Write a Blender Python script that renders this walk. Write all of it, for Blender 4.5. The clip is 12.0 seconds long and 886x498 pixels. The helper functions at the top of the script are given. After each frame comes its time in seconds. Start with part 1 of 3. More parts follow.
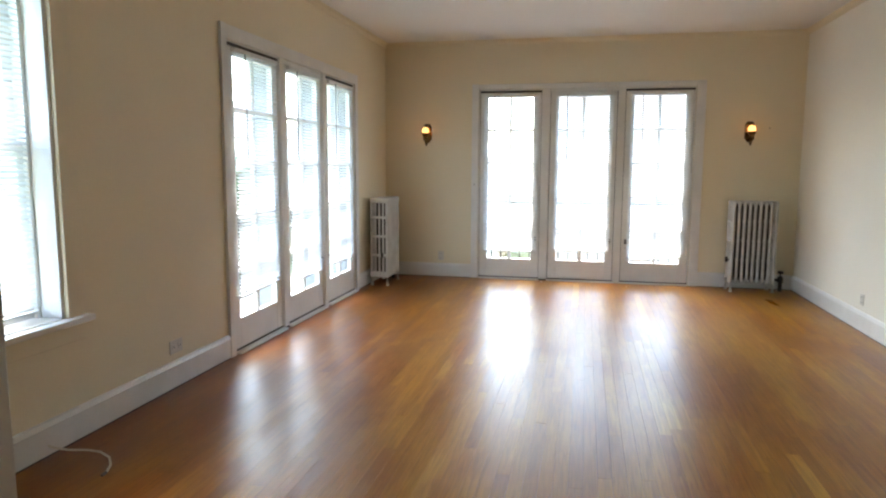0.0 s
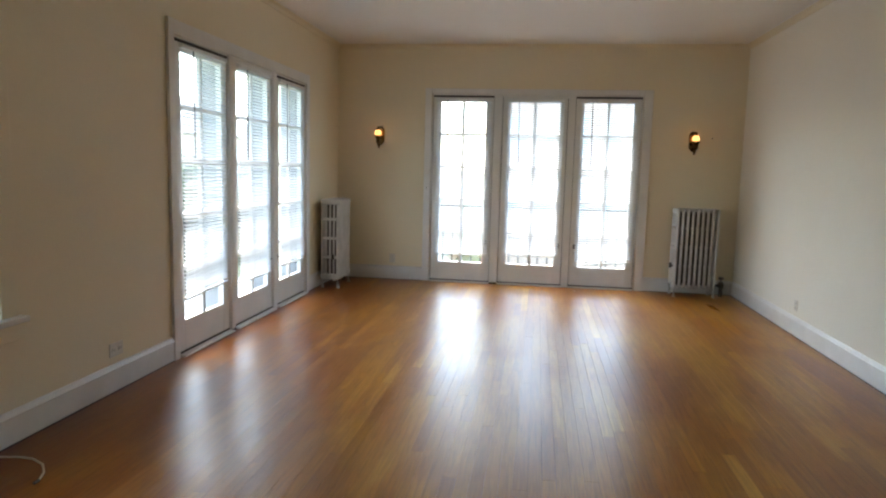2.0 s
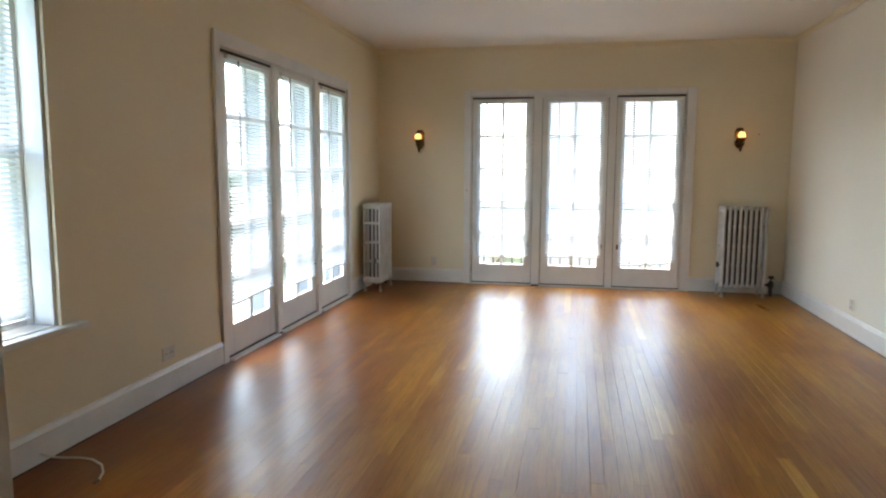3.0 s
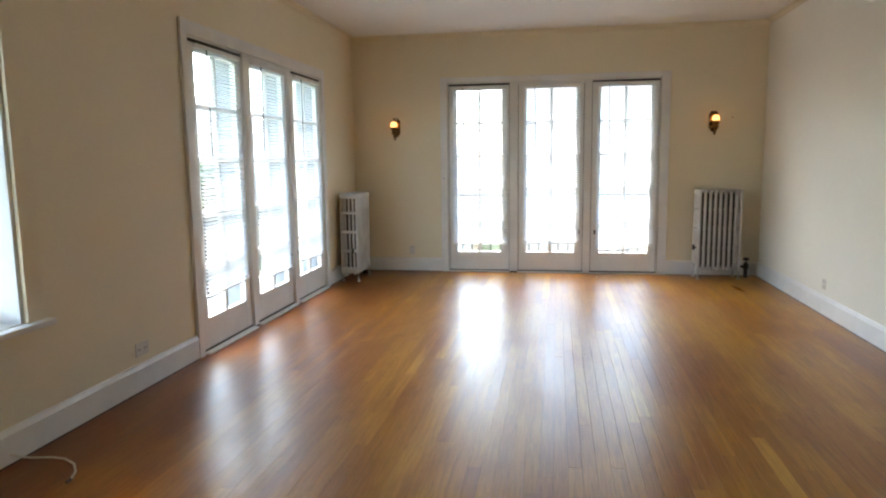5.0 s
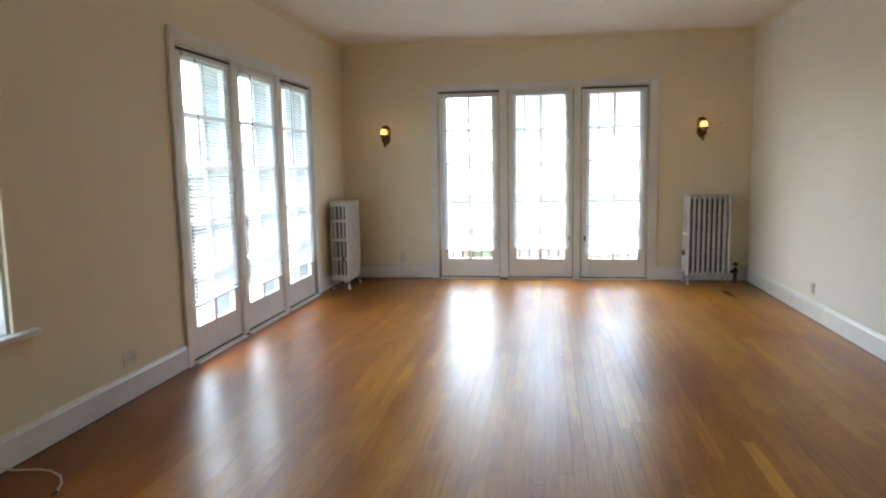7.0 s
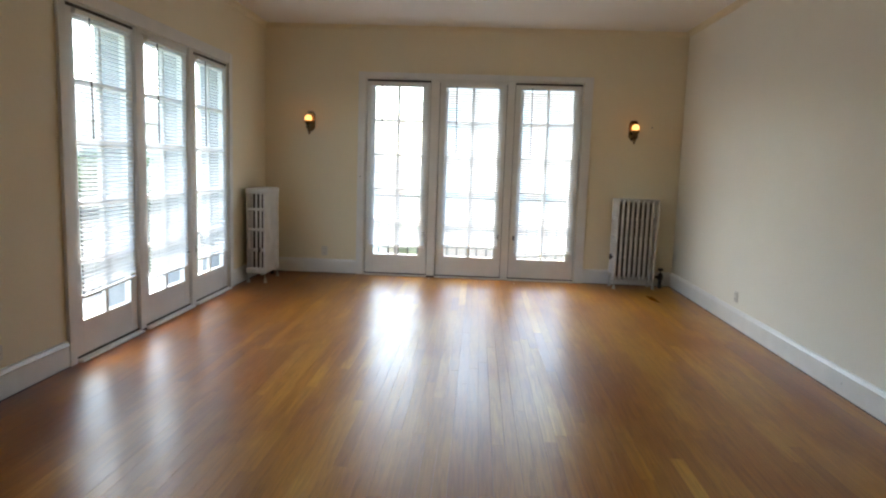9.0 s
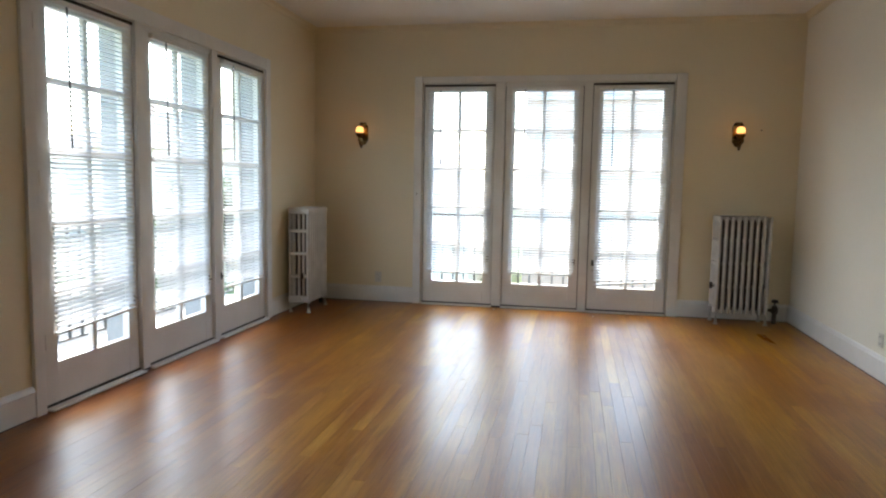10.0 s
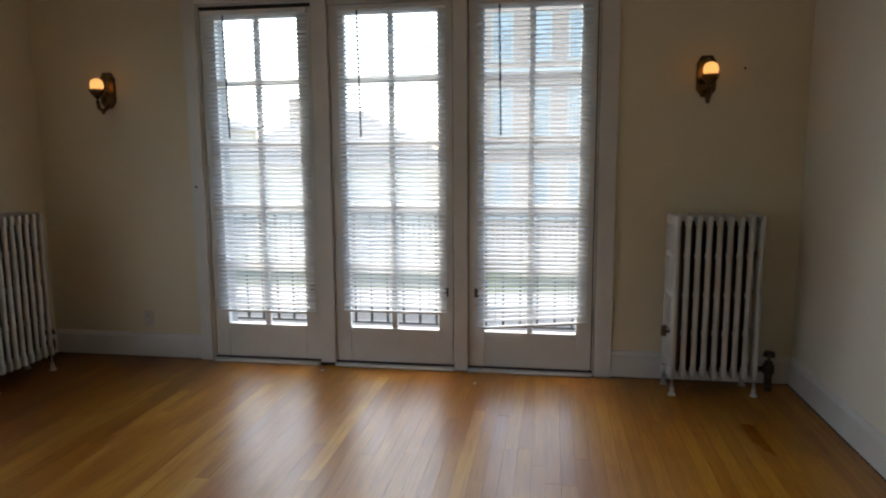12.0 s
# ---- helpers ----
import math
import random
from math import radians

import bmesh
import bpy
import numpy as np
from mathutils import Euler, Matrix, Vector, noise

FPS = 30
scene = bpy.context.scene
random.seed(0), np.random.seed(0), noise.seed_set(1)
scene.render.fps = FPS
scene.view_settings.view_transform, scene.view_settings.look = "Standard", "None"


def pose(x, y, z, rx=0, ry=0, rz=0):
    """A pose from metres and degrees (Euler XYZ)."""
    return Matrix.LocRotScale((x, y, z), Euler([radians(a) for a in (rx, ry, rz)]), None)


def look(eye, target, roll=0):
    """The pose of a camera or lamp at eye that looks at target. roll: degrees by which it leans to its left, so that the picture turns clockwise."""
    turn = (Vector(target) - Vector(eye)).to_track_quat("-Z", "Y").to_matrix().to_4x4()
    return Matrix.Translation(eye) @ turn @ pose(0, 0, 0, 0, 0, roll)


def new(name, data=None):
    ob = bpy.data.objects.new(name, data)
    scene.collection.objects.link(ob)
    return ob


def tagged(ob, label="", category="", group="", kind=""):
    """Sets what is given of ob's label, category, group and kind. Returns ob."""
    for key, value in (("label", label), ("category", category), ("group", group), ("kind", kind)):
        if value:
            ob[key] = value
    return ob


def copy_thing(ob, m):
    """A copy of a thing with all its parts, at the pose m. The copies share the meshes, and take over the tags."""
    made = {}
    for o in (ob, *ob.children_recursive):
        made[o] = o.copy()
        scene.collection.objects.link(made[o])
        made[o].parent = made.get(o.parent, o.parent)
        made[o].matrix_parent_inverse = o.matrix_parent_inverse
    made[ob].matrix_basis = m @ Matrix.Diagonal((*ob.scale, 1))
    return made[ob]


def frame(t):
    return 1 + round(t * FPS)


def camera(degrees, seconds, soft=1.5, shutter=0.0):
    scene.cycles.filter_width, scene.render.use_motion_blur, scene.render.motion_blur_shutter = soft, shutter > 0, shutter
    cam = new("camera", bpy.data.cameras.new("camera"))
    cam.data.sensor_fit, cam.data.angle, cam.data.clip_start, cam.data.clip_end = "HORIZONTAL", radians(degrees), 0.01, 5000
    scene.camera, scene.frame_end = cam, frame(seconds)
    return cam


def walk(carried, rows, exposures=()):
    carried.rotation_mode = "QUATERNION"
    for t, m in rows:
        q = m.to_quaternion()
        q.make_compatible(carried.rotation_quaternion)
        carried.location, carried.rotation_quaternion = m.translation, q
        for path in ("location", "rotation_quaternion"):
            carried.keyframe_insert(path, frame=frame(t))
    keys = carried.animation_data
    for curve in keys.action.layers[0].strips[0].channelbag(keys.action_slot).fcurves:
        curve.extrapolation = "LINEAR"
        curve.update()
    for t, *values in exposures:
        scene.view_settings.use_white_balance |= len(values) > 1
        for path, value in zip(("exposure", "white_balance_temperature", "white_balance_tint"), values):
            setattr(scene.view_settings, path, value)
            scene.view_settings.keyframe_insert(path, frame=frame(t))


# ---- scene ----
cam = camera(67.0, 12.0, soft=2.2)
PATH = [
    (0, (0.246, 0.005, 1.228), (-0.165, 1.947, 0.983), 0.3),
    (0.5, (0.253, 0.023, 1.217), (-0.04, 1.986, 0.972), 0.2),
    (1, (0.265, 0.021, 1.214), (0.036, 1.993, 0.972), -0.3),
    (1.5, (0.266, 0.019, 1.224), (0.113, 1.996, 0.966), 0.5),
    (2, (0.261, -0.001, 1.236), (-0.011, 1.967, 1.0), 1.5),
    (2.5, (0.245, -0.011, 1.234), (-0.159, 1.934, 1.005), 0.5),
    (4.5, (0.262, 0.009, 1.237), (-0.045, 1.971, 1.0), -0.9),
    (5, (0.274, 0.016, 1.231), (-0.06, 1.97, 0.967), -0.7),
    (5.5, (0.277, 0.027, 1.229), (-0.029, 1.987, 0.973), -1.4),
    (6, (0.293, 0.028, 1.23), (0.004, 1.991, 0.978), -1.2),
    (6.5, (0.286, 0.027, 1.228), (-0.023, 1.988, 0.988), -1.0),
    (8.3, (0.279, 0.009, 1.218), (-0.021, 1.968, 0.947), -1.3),
    (8.5, (0.286, 0.075, 1.199), (0.03, 2.038, 0.92), -0.5),
    (9, (0.284, 0.306, 1.191), (0.187, 2.288, 0.939), 1.9),
    (9.5, (0.407, 0.694, 1.163), (0.217, 2.665, 0.877), -0.1),
    (10, (0.493, 1.182, 1.121), (0.114, 3.136, 0.93), 1.0),
    (10.5, (0.645, 1.782, 1.122), (0.376, 3.754, 0.918), -0.2),
    (11, (0.716, 2.35, 1.113), (0.319, 4.298, 0.888), 1.7),
    (11.5, (0.883, 2.999, 1.18), (0.592, 4.964, 0.947), 2.6),
    (12, (1.075, 3.671, 1.205), (0.759, 5.626, 0.927), -0.4),
]
EXPOSURES = [(0.0, 4.82, 7300, 7), (1.5, 4.38, 7300, 7), (2.5, 4.52, 7300, 7), (5.5, 4.71, 7300, 7), (8.5, 4.52, 7350, 7), (9.5, 4.22, 7450, 7), (10.5, 4.10, 7500, 9), (12.0, 3.26, 7450, 9)]
walk(cam, [(t, look(eye, target, roll)) for t, eye, target, roll in PATH], EXPOSURES)

# ---- sky and sun: a bright overcast day ----
world = bpy.data.worlds.new("overcast_sky")
scene.world = world
world.use_nodes = True
wn, wl = world.node_tree.nodes, world.node_tree.links
sky = wn.new("ShaderNodeTexSky")
sky.sky_type, sky.sun_disc = "NISHITA", False
sky.sun_elevation, sky.sun_rotation = radians(56), radians(-35)
sky.air_density, sky.dust_density, sky.ozone_density = 1.0, 1.5, 1.0
wl.new(sky.outputs[0], wn["Background"].inputs[0])
wn["Background"].inputs[1].default_value = 0.15
sun_data = bpy.data.lights.new("sun", "SUN")
sun_data.energy, sun_data.angle, sun_data.color = 0.5, radians(60), (1.0, 0.96, 0.9)
sun = new("sun", sun_data)
sun.matrix_world = look((-3.2, 4.6, 8.3), (0, 0, 0))

# ---- plan ----
XL, XR, YF, YB = -1.96, 2.33, 7.30, 0.75       # inner faces of the long walls, far wall, wall with the wide opening
ZC, TH = 2.565, 0.28                            # ceiling, thickness of the outer walls
DOOR_TOP, WEST_TOP = 2.05, 2.01


# ---- mesh helpers ----
def box(bm, x0, y0, z0, x1, y1, z1, bevel=0.0):
    m = Matrix.LocRotScale(((x0 + x1) / 2, (y0 + y1) / 2, (z0 + z1) / 2), None, (abs(x1 - x0), abs(y1 - y0), abs(z1 - z0)))
    vs = bmesh.ops.create_cube(bm, size=1, matrix=m)["verts"]
    if bevel:
        es = list({e for v in vs for e in v.link_edges})
        bmesh.ops.bevel(bm, geom=es, offset=bevel, segments=2, affect="EDGES", profile=0.5)
    return bm


def boxes(*some, bevel=0.0):
    bm = bmesh.new()
    for b in some:
        box(bm, *b, bevel=bevel)
    return bm


def rod(bm, a, b, r, seg=10, r2=None):
    a, b = Vector(a), Vector(b)
    d = b - a
    m = Matrix.Translation((a + b) / 2) @ d.to_track_quat("Z", "Y").to_matrix().to_4x4()
    bmesh.ops.create_cone(bm, cap_ends=True, segments=seg, radius1=r, radius2=r if r2 is None else r2, depth=d.length, matrix=m)
    return bm


def tube(bm, pts, r, seg=8):
    """A round tube along a line of points."""
    pts = [Vector(p) for p in pts]
    rings = []
    for i, p in enumerate(pts):
        d = (pts[min(i + 1, len(pts) - 1)] - pts[max(i - 1, 0)]).normalized()
        q = d.to_track_quat("Z", "Y")
        rings.append([bm.verts.new(p + q @ Vector((r * math.cos(k * math.tau / seg), r * math.sin(k * math.tau / seg), 0))) for k in range(seg)])
    for a, b in zip(rings, rings[1:]):
        for k in range(seg):
            bm.faces.new((a[k], a[(k + 1) % seg], b[(k + 1) % seg], b[k]))
    bm.faces.new(rings[0][::-1])
    bm.faces.new(rings[-1])
    return bm


def lathe(bm, profile, cx, cy, seg=16):
    """Turns a profile of (radius, height) about an upright axis."""
    rings = [[bm.verts.new((cx + r * math.cos(k * math.tau / seg), cy + r * math.sin(k * math.tau / seg), z)) for k in range(seg)] for r, z in profile]
    for a, b in zip(rings, rings[1:]):
        for k in range(seg):
            bm.faces.new((a[k], a[(k + 1) % seg], b[(k + 1) % seg], b[k]))
    bm.faces.new(rings[0][::-1])
    bm.faces.new(rings[-1])
    return bm


def mesh_of(name, bm, material, smooth=False):
    me = bpy.data.meshes.new(name)
    bmesh.ops.recalc_face_normals(bm, faces=bm.faces)
    bm.to_mesh(me)
    bm.free()
    me.materials.append(material)
    if smooth:
        me.shade_smooth()
        me.set_sharp_from_angle(angle=radians(40))
    return me


def part(name, bm, material, parent=None, label="", smooth=False):
    ob = new(name, mesh_of(name, bm, material, smooth) if isinstance(bm, bmesh.types.BMesh) else bm)
    if parent is not None:
        ob.parent = parent
    if label:
        ob["label"] = label
    return ob


def thing(name, m, label, category, group="", kind=""):
    ob = new(name)
    ob.empty_display_size = 0.1
    ob.matrix_world = m
    return tagged(ob, label, category, group, kind)


def setting(name, bm, material, label, category, smooth=False):
    return tagged(part(name, bm, material, None, "", smooth), label, category, "", "structure")


# ---- materials ----
def material(name):
    m = bpy.data.materials.new(name)
    m.use_nodes = True
    return m, m.node_tree.nodes, m.node_tree.links, m.node_tree.nodes["Principled BSDF"]


def surface(name, dark, light, rough=0.5, metal=0.0, coarse=2.0, fine=60.0, bump=0.15, rough_var=0.1, depth=0.002, stretch=(1, 1, 1), spots=None, spot_scale=8.0, spot_at=0.66):
    """Colour at two scales between dark and light, worn spots, uneven gloss and fine relief, in metres."""
    m, n, l, b = material(name)
    geo = n.new("ShaderNodeNewGeometry")
    mp = n.new("ShaderNodeMapping")
    mp.inputs["Scale"].default_value = stretch
    l.new(geo.outputs["Position"], mp.inputs[0])

    def noisy(scale, detail):
        t = n.new("ShaderNodeTexNoise")
        t.inputs["Scale"].default_value, t.inputs["Detail"].default_value = scale, detail
        l.new(mp.outputs[0], t.inputs["Vector"])
        return t
    big, small = noisy(coarse, 4), noisy(fine, 3)
    mix = n.new("ShaderNodeMath")
    mix.operation = "MULTIPLY_ADD"
    l.new(small.outputs[0], mix.inputs[0])
    mix.inputs[1].default_value = 0.35
    l.new(big.outputs[0], mix.inputs[2])
    ramp = n.new("ShaderNodeValToRGB")
    ramp.color_ramp.elements[0].position, ramp.color_ramp.elements[1].position = 0.42, 0.92
    ramp.color_ramp.elements[0].color, ramp.color_ramp.elements[1].color = (*dark, 1), (*light, 1)
    l.new(mix.outputs[0], ramp.inputs[0])
    colour = ramp.outputs[0]
    if spots:
        sp = noisy(spot_scale, 6)
        cut = n.new("ShaderNodeValToRGB")
        cut.color_ramp.elements[0].position, cut.color_ramp.elements[1].position = spot_at, spot_at + 0.05
        l.new(sp.outputs[0], cut.inputs[0])
        over = n.new("ShaderNodeMix")
        over.data_type = "RGBA"
        l.new(cut.outputs[0], over.inputs["Factor"])
        l.new(colour, over.inputs["A"])
        over.inputs["B"].default_value = (*spots, 1)
        colour = over.outputs["Result"]
    l.new(colour, b.inputs["Base Color"])
    rr = n.new("ShaderNodeMapRange")
    rr.inputs["To Min"].default_value, rr.inputs["To Max"].default_value = max(rough - rough_var, 0.02), min(rough + rough_var, 1)
    l.new(big.outputs[0], rr.inputs[0])
    l.new(rr.outputs[0], b.inputs["Roughness"])
    b.inputs["Metallic"].default_value = metal
    bp = n.new("ShaderNodeBump")
    bp.inputs["Strength"].default_value, bp.inputs["Distance"].default_value = bump, depth
    l.new(small.outputs[0], bp.inputs["Height"])
    l.new(bp.outputs[0], b.inputs["Normal"])
    return m


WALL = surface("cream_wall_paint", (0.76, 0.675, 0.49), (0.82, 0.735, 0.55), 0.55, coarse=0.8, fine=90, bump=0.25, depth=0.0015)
# wall paint made paler and cooler: daylight from the west doors in its colour
EASTWALL = surface("daylit_wall_paint", (0.81, 0.765, 0.655), (0.87, 0.83, 0.725), 0.55, coarse=0.8, fine=90, bump=0.25, depth=0.0015)
CEILING = surface("white_ceiling_paint", (0.83, 0.81, 0.77), (0.88, 0.86, 0.82), 0.7, coarse=0.9, fine=70, bump=0.2)
TRIM = surface("white_trim_paint", (0.70, 0.69, 0.66), (0.80, 0.79, 0.76), 0.35, coarse=5, fine=120, bump=0.15, spots=(0.42, 0.39, 0.34), spot_scale=14, spot_at=0.72)
DOOR = surface("worn_white_door_paint", (0.68, 0.67, 0.64), (0.79, 0.78, 0.75), 0.4, coarse=4, fine=90, bump=0.2, spots=(0.36, 0.33, 0.29), spot_scale=11, spot_at=0.74)
GAP = surface("dark_gap_grime", (0.02, 0.017, 0.014), (0.05, 0.04, 0.03), 0.8)
RADIATOR = surface("silver_white_radiator_paint", (0.50, 0.49, 0.465), (0.66, 0.65, 0.625), 0.38, metal=0.15, coarse=9, fine=150, bump=0.3, spots=(0.30, 0.26, 0.22), spot_scale=25, spot_at=0.70)
# near-black colour for the shade deep inside the radiators
CORE_SHADE = surface("dark_core_shade", (0.035, 0.026, 0.02), (0.075, 0.058, 0.045), 0.85, coarse=20, fine=120)
BRASS = surface("aged_brass", (0.10, 0.062, 0.028), (0.20, 0.125, 0.055), 0.28, metal=0.95, coarse=30, fine=200, bump=0.3)
DARKMETAL = surface("dark_valve_metal", (0.05, 0.045, 0.04), (0.12, 0.10, 0.085), 0.45, metal=0.8, coarse=30, fine=200)
PLATE = surface("ivory_plastic_plate", (0.62, 0.58, 0.50), (0.70, 0.66, 0.58), 0.35, coarse=20, fine=200, bump=0.05)
SLOT = surface("dark_slot", (0.03, 0.03, 0.03), (0.05, 0.05, 0.05), 0.6)
CABLE = surface("ivory_cable", (0.62, 0.58, 0.48), (0.72, 0.68, 0.58), 0.4, coarse=30, fine=200)
IRON = surface("black_railing_iron", (0.02, 0.022, 0.025), (0.045, 0.047, 0.05), 0.5, metal=0.3, coarse=10, fine=150)
REVEAL = surface("grey_outer_paint", (0.20, 0.21, 0.22), (0.30, 0.31, 0.32), 0.6, coarse=5, fine=60)
CONCRETE = surface("balcony_concrete", (0.30, 0.29, 0.27), (0.42, 0.41, 0.39), 0.8, coarse=2, fine=50, bump=0.4)
ASPHALT = surface("asphalt", (0.04, 0.04, 0.042), (0.065, 0.065, 0.066), 0.85, coarse=0.5, fine=30, bump=0.4)
GRASS = surface("lawn", (0.045, 0.08, 0.025), (0.09, 0.13, 0.045), 0.9, coarse=0.4, fine=20, bump=0.6, depth=0.03)
ROOF = surface("grey_roof_shingles", (0.10, 0.10, 0.105), (0.18, 0.175, 0.17), 0.8, coarse=0.7, fine=8, bump=0.5, depth=0.02)
SIDING = surface("pale_siding", (0.52, 0.48, 0.40), (0.62, 0.58, 0.50), 0.7, coarse=0.5, fine=12)
STUCCO = surface("beige_stucco", (0.44, 0.38, 0.31), (0.54, 0.47, 0.38), 0.85, coarse=0.5, fine=25, bump=0.3)
WINDARK = surface("dark_window_glass", (0.24, 0.27, 0.29), (0.36, 0.39, 0.41), 0.15, coarse=0.7, fine=3, bump=0.0)
STONE = surface("pale_stone_trim", (0.46, 0.44, 0.40), (0.56, 0.54, 0.50), 0.8, coarse=1, fine=20)
BARK = surface("bark", (0.06, 0.045, 0.03), (0.12, 0.09, 0.06), 0.9, coarse=6, fine=40, bump=0.8, depth=0.02)
LEAF = surface("foliage", (0.04, 0.075, 0.02), (0.09, 0.13, 0.04), 0.6, coarse=1.5, fine=20)


def brick_material():
    m, n, l, b = material("red_brick")
    geo = n.new("ShaderNodeNewGeometry")
    sep = n.new("ShaderNodeSeparateXYZ")
    l.new(geo.outputs["Position"], sep.inputs[0])
    add = n.new("ShaderNodeMath")
    l.new(sep.outputs[0], add.inputs[0])
    l.new(sep.outputs[1], add.inputs[1])
    com = n.new("ShaderNodeCombineXYZ")
    l.new(add.outputs[0], com.inputs[0])
    l.new(sep.outputs[2], com.inputs[1])
    br = n.new("ShaderNodeTexBrick")
    br.inputs["Color1"].default_value, br.inputs["Color2"].default_value = (0.41, 0.27, 0.21, 1), (0.47, 0.32, 0.25, 1)
    br.inputs["Mortar"].default_value = (0.36, 0.31, 0.26, 1)
    br.inputs["Scale"].default_value, br.inputs["Brick Width"].default_value, br.inputs["Row Height"].default_value = 1.0, 0.21, 0.075
    br.inputs["Mortar Size"].default_value = 0.01
    l.new(com.outputs[0], br.inputs["Vector"])
    l.new(br.outputs["Color"], b.inputs["Base Color"])
    b.inputs["Roughness"].default_value = 0.85
    return m


BRICK = brick_material()


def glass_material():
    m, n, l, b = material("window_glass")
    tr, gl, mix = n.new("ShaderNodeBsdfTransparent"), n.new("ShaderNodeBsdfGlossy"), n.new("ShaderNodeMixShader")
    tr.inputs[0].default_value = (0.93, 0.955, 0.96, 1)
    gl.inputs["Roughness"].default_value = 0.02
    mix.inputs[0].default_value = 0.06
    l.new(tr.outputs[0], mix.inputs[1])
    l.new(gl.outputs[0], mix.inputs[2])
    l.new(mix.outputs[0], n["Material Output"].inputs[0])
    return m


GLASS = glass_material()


def slat_material():
    m, n, l, b = material("white_blind_slat")
    di, tl, mix = n.new("ShaderNodeBsdfDiffuse"), n.new("ShaderNodeBsdfTranslucent"), n.new("ShaderNodeMixShader")
    gl, top = n.new("ShaderNodeBsdfGlossy"), n.new("ShaderNodeMixShader")
    info, hue = n.new("ShaderNodeObjectInfo"), n.new("ShaderNodeMix")
    hue.data_type = "RGBA"
    l.new(info.outputs["Random"], hue.inputs["Factor"])
    hue.inputs["A"].default_value, hue.inputs["B"].default_value = (0.73, 0.76, 0.80, 1), (0.81, 0.84, 0.87, 1)
    l.new(hue.outputs["Result"], di.inputs[0])
    l.new(hue.outputs["Result"], tl.inputs[0])
    mix.inputs[0].default_value = 0.5
    gl.inputs["Roughness"].default_value = 0.35
    top.inputs[0].default_value = 0.04
    l.new(di.outputs[0], mix.inputs[1])
    l.new(tl.outputs[0], mix.inputs[2])
    l.new(mix.outputs[0], top.inputs[1])
    l.new(gl.outputs[0], top.inputs[2])
    l.new(top.outputs[0], n["Material Output"].inputs[0])
    return m


SLAT = slat_material()


def bulb_material():
    m, n, l, b = material("lit_amber_glass")
    b.inputs["Base Color"].default_value = (0.75, 0.42, 0.14, 1)
    b.inputs["Emission Color"].default_value = (1.0, 0.45, 0.15, 1)
    b.inputs["Emission Strength"].default_value = BULB
    b.inputs["Roughness"].default_value = 0.3
    return m


BULB = 0.125
LIT = bulb_material()


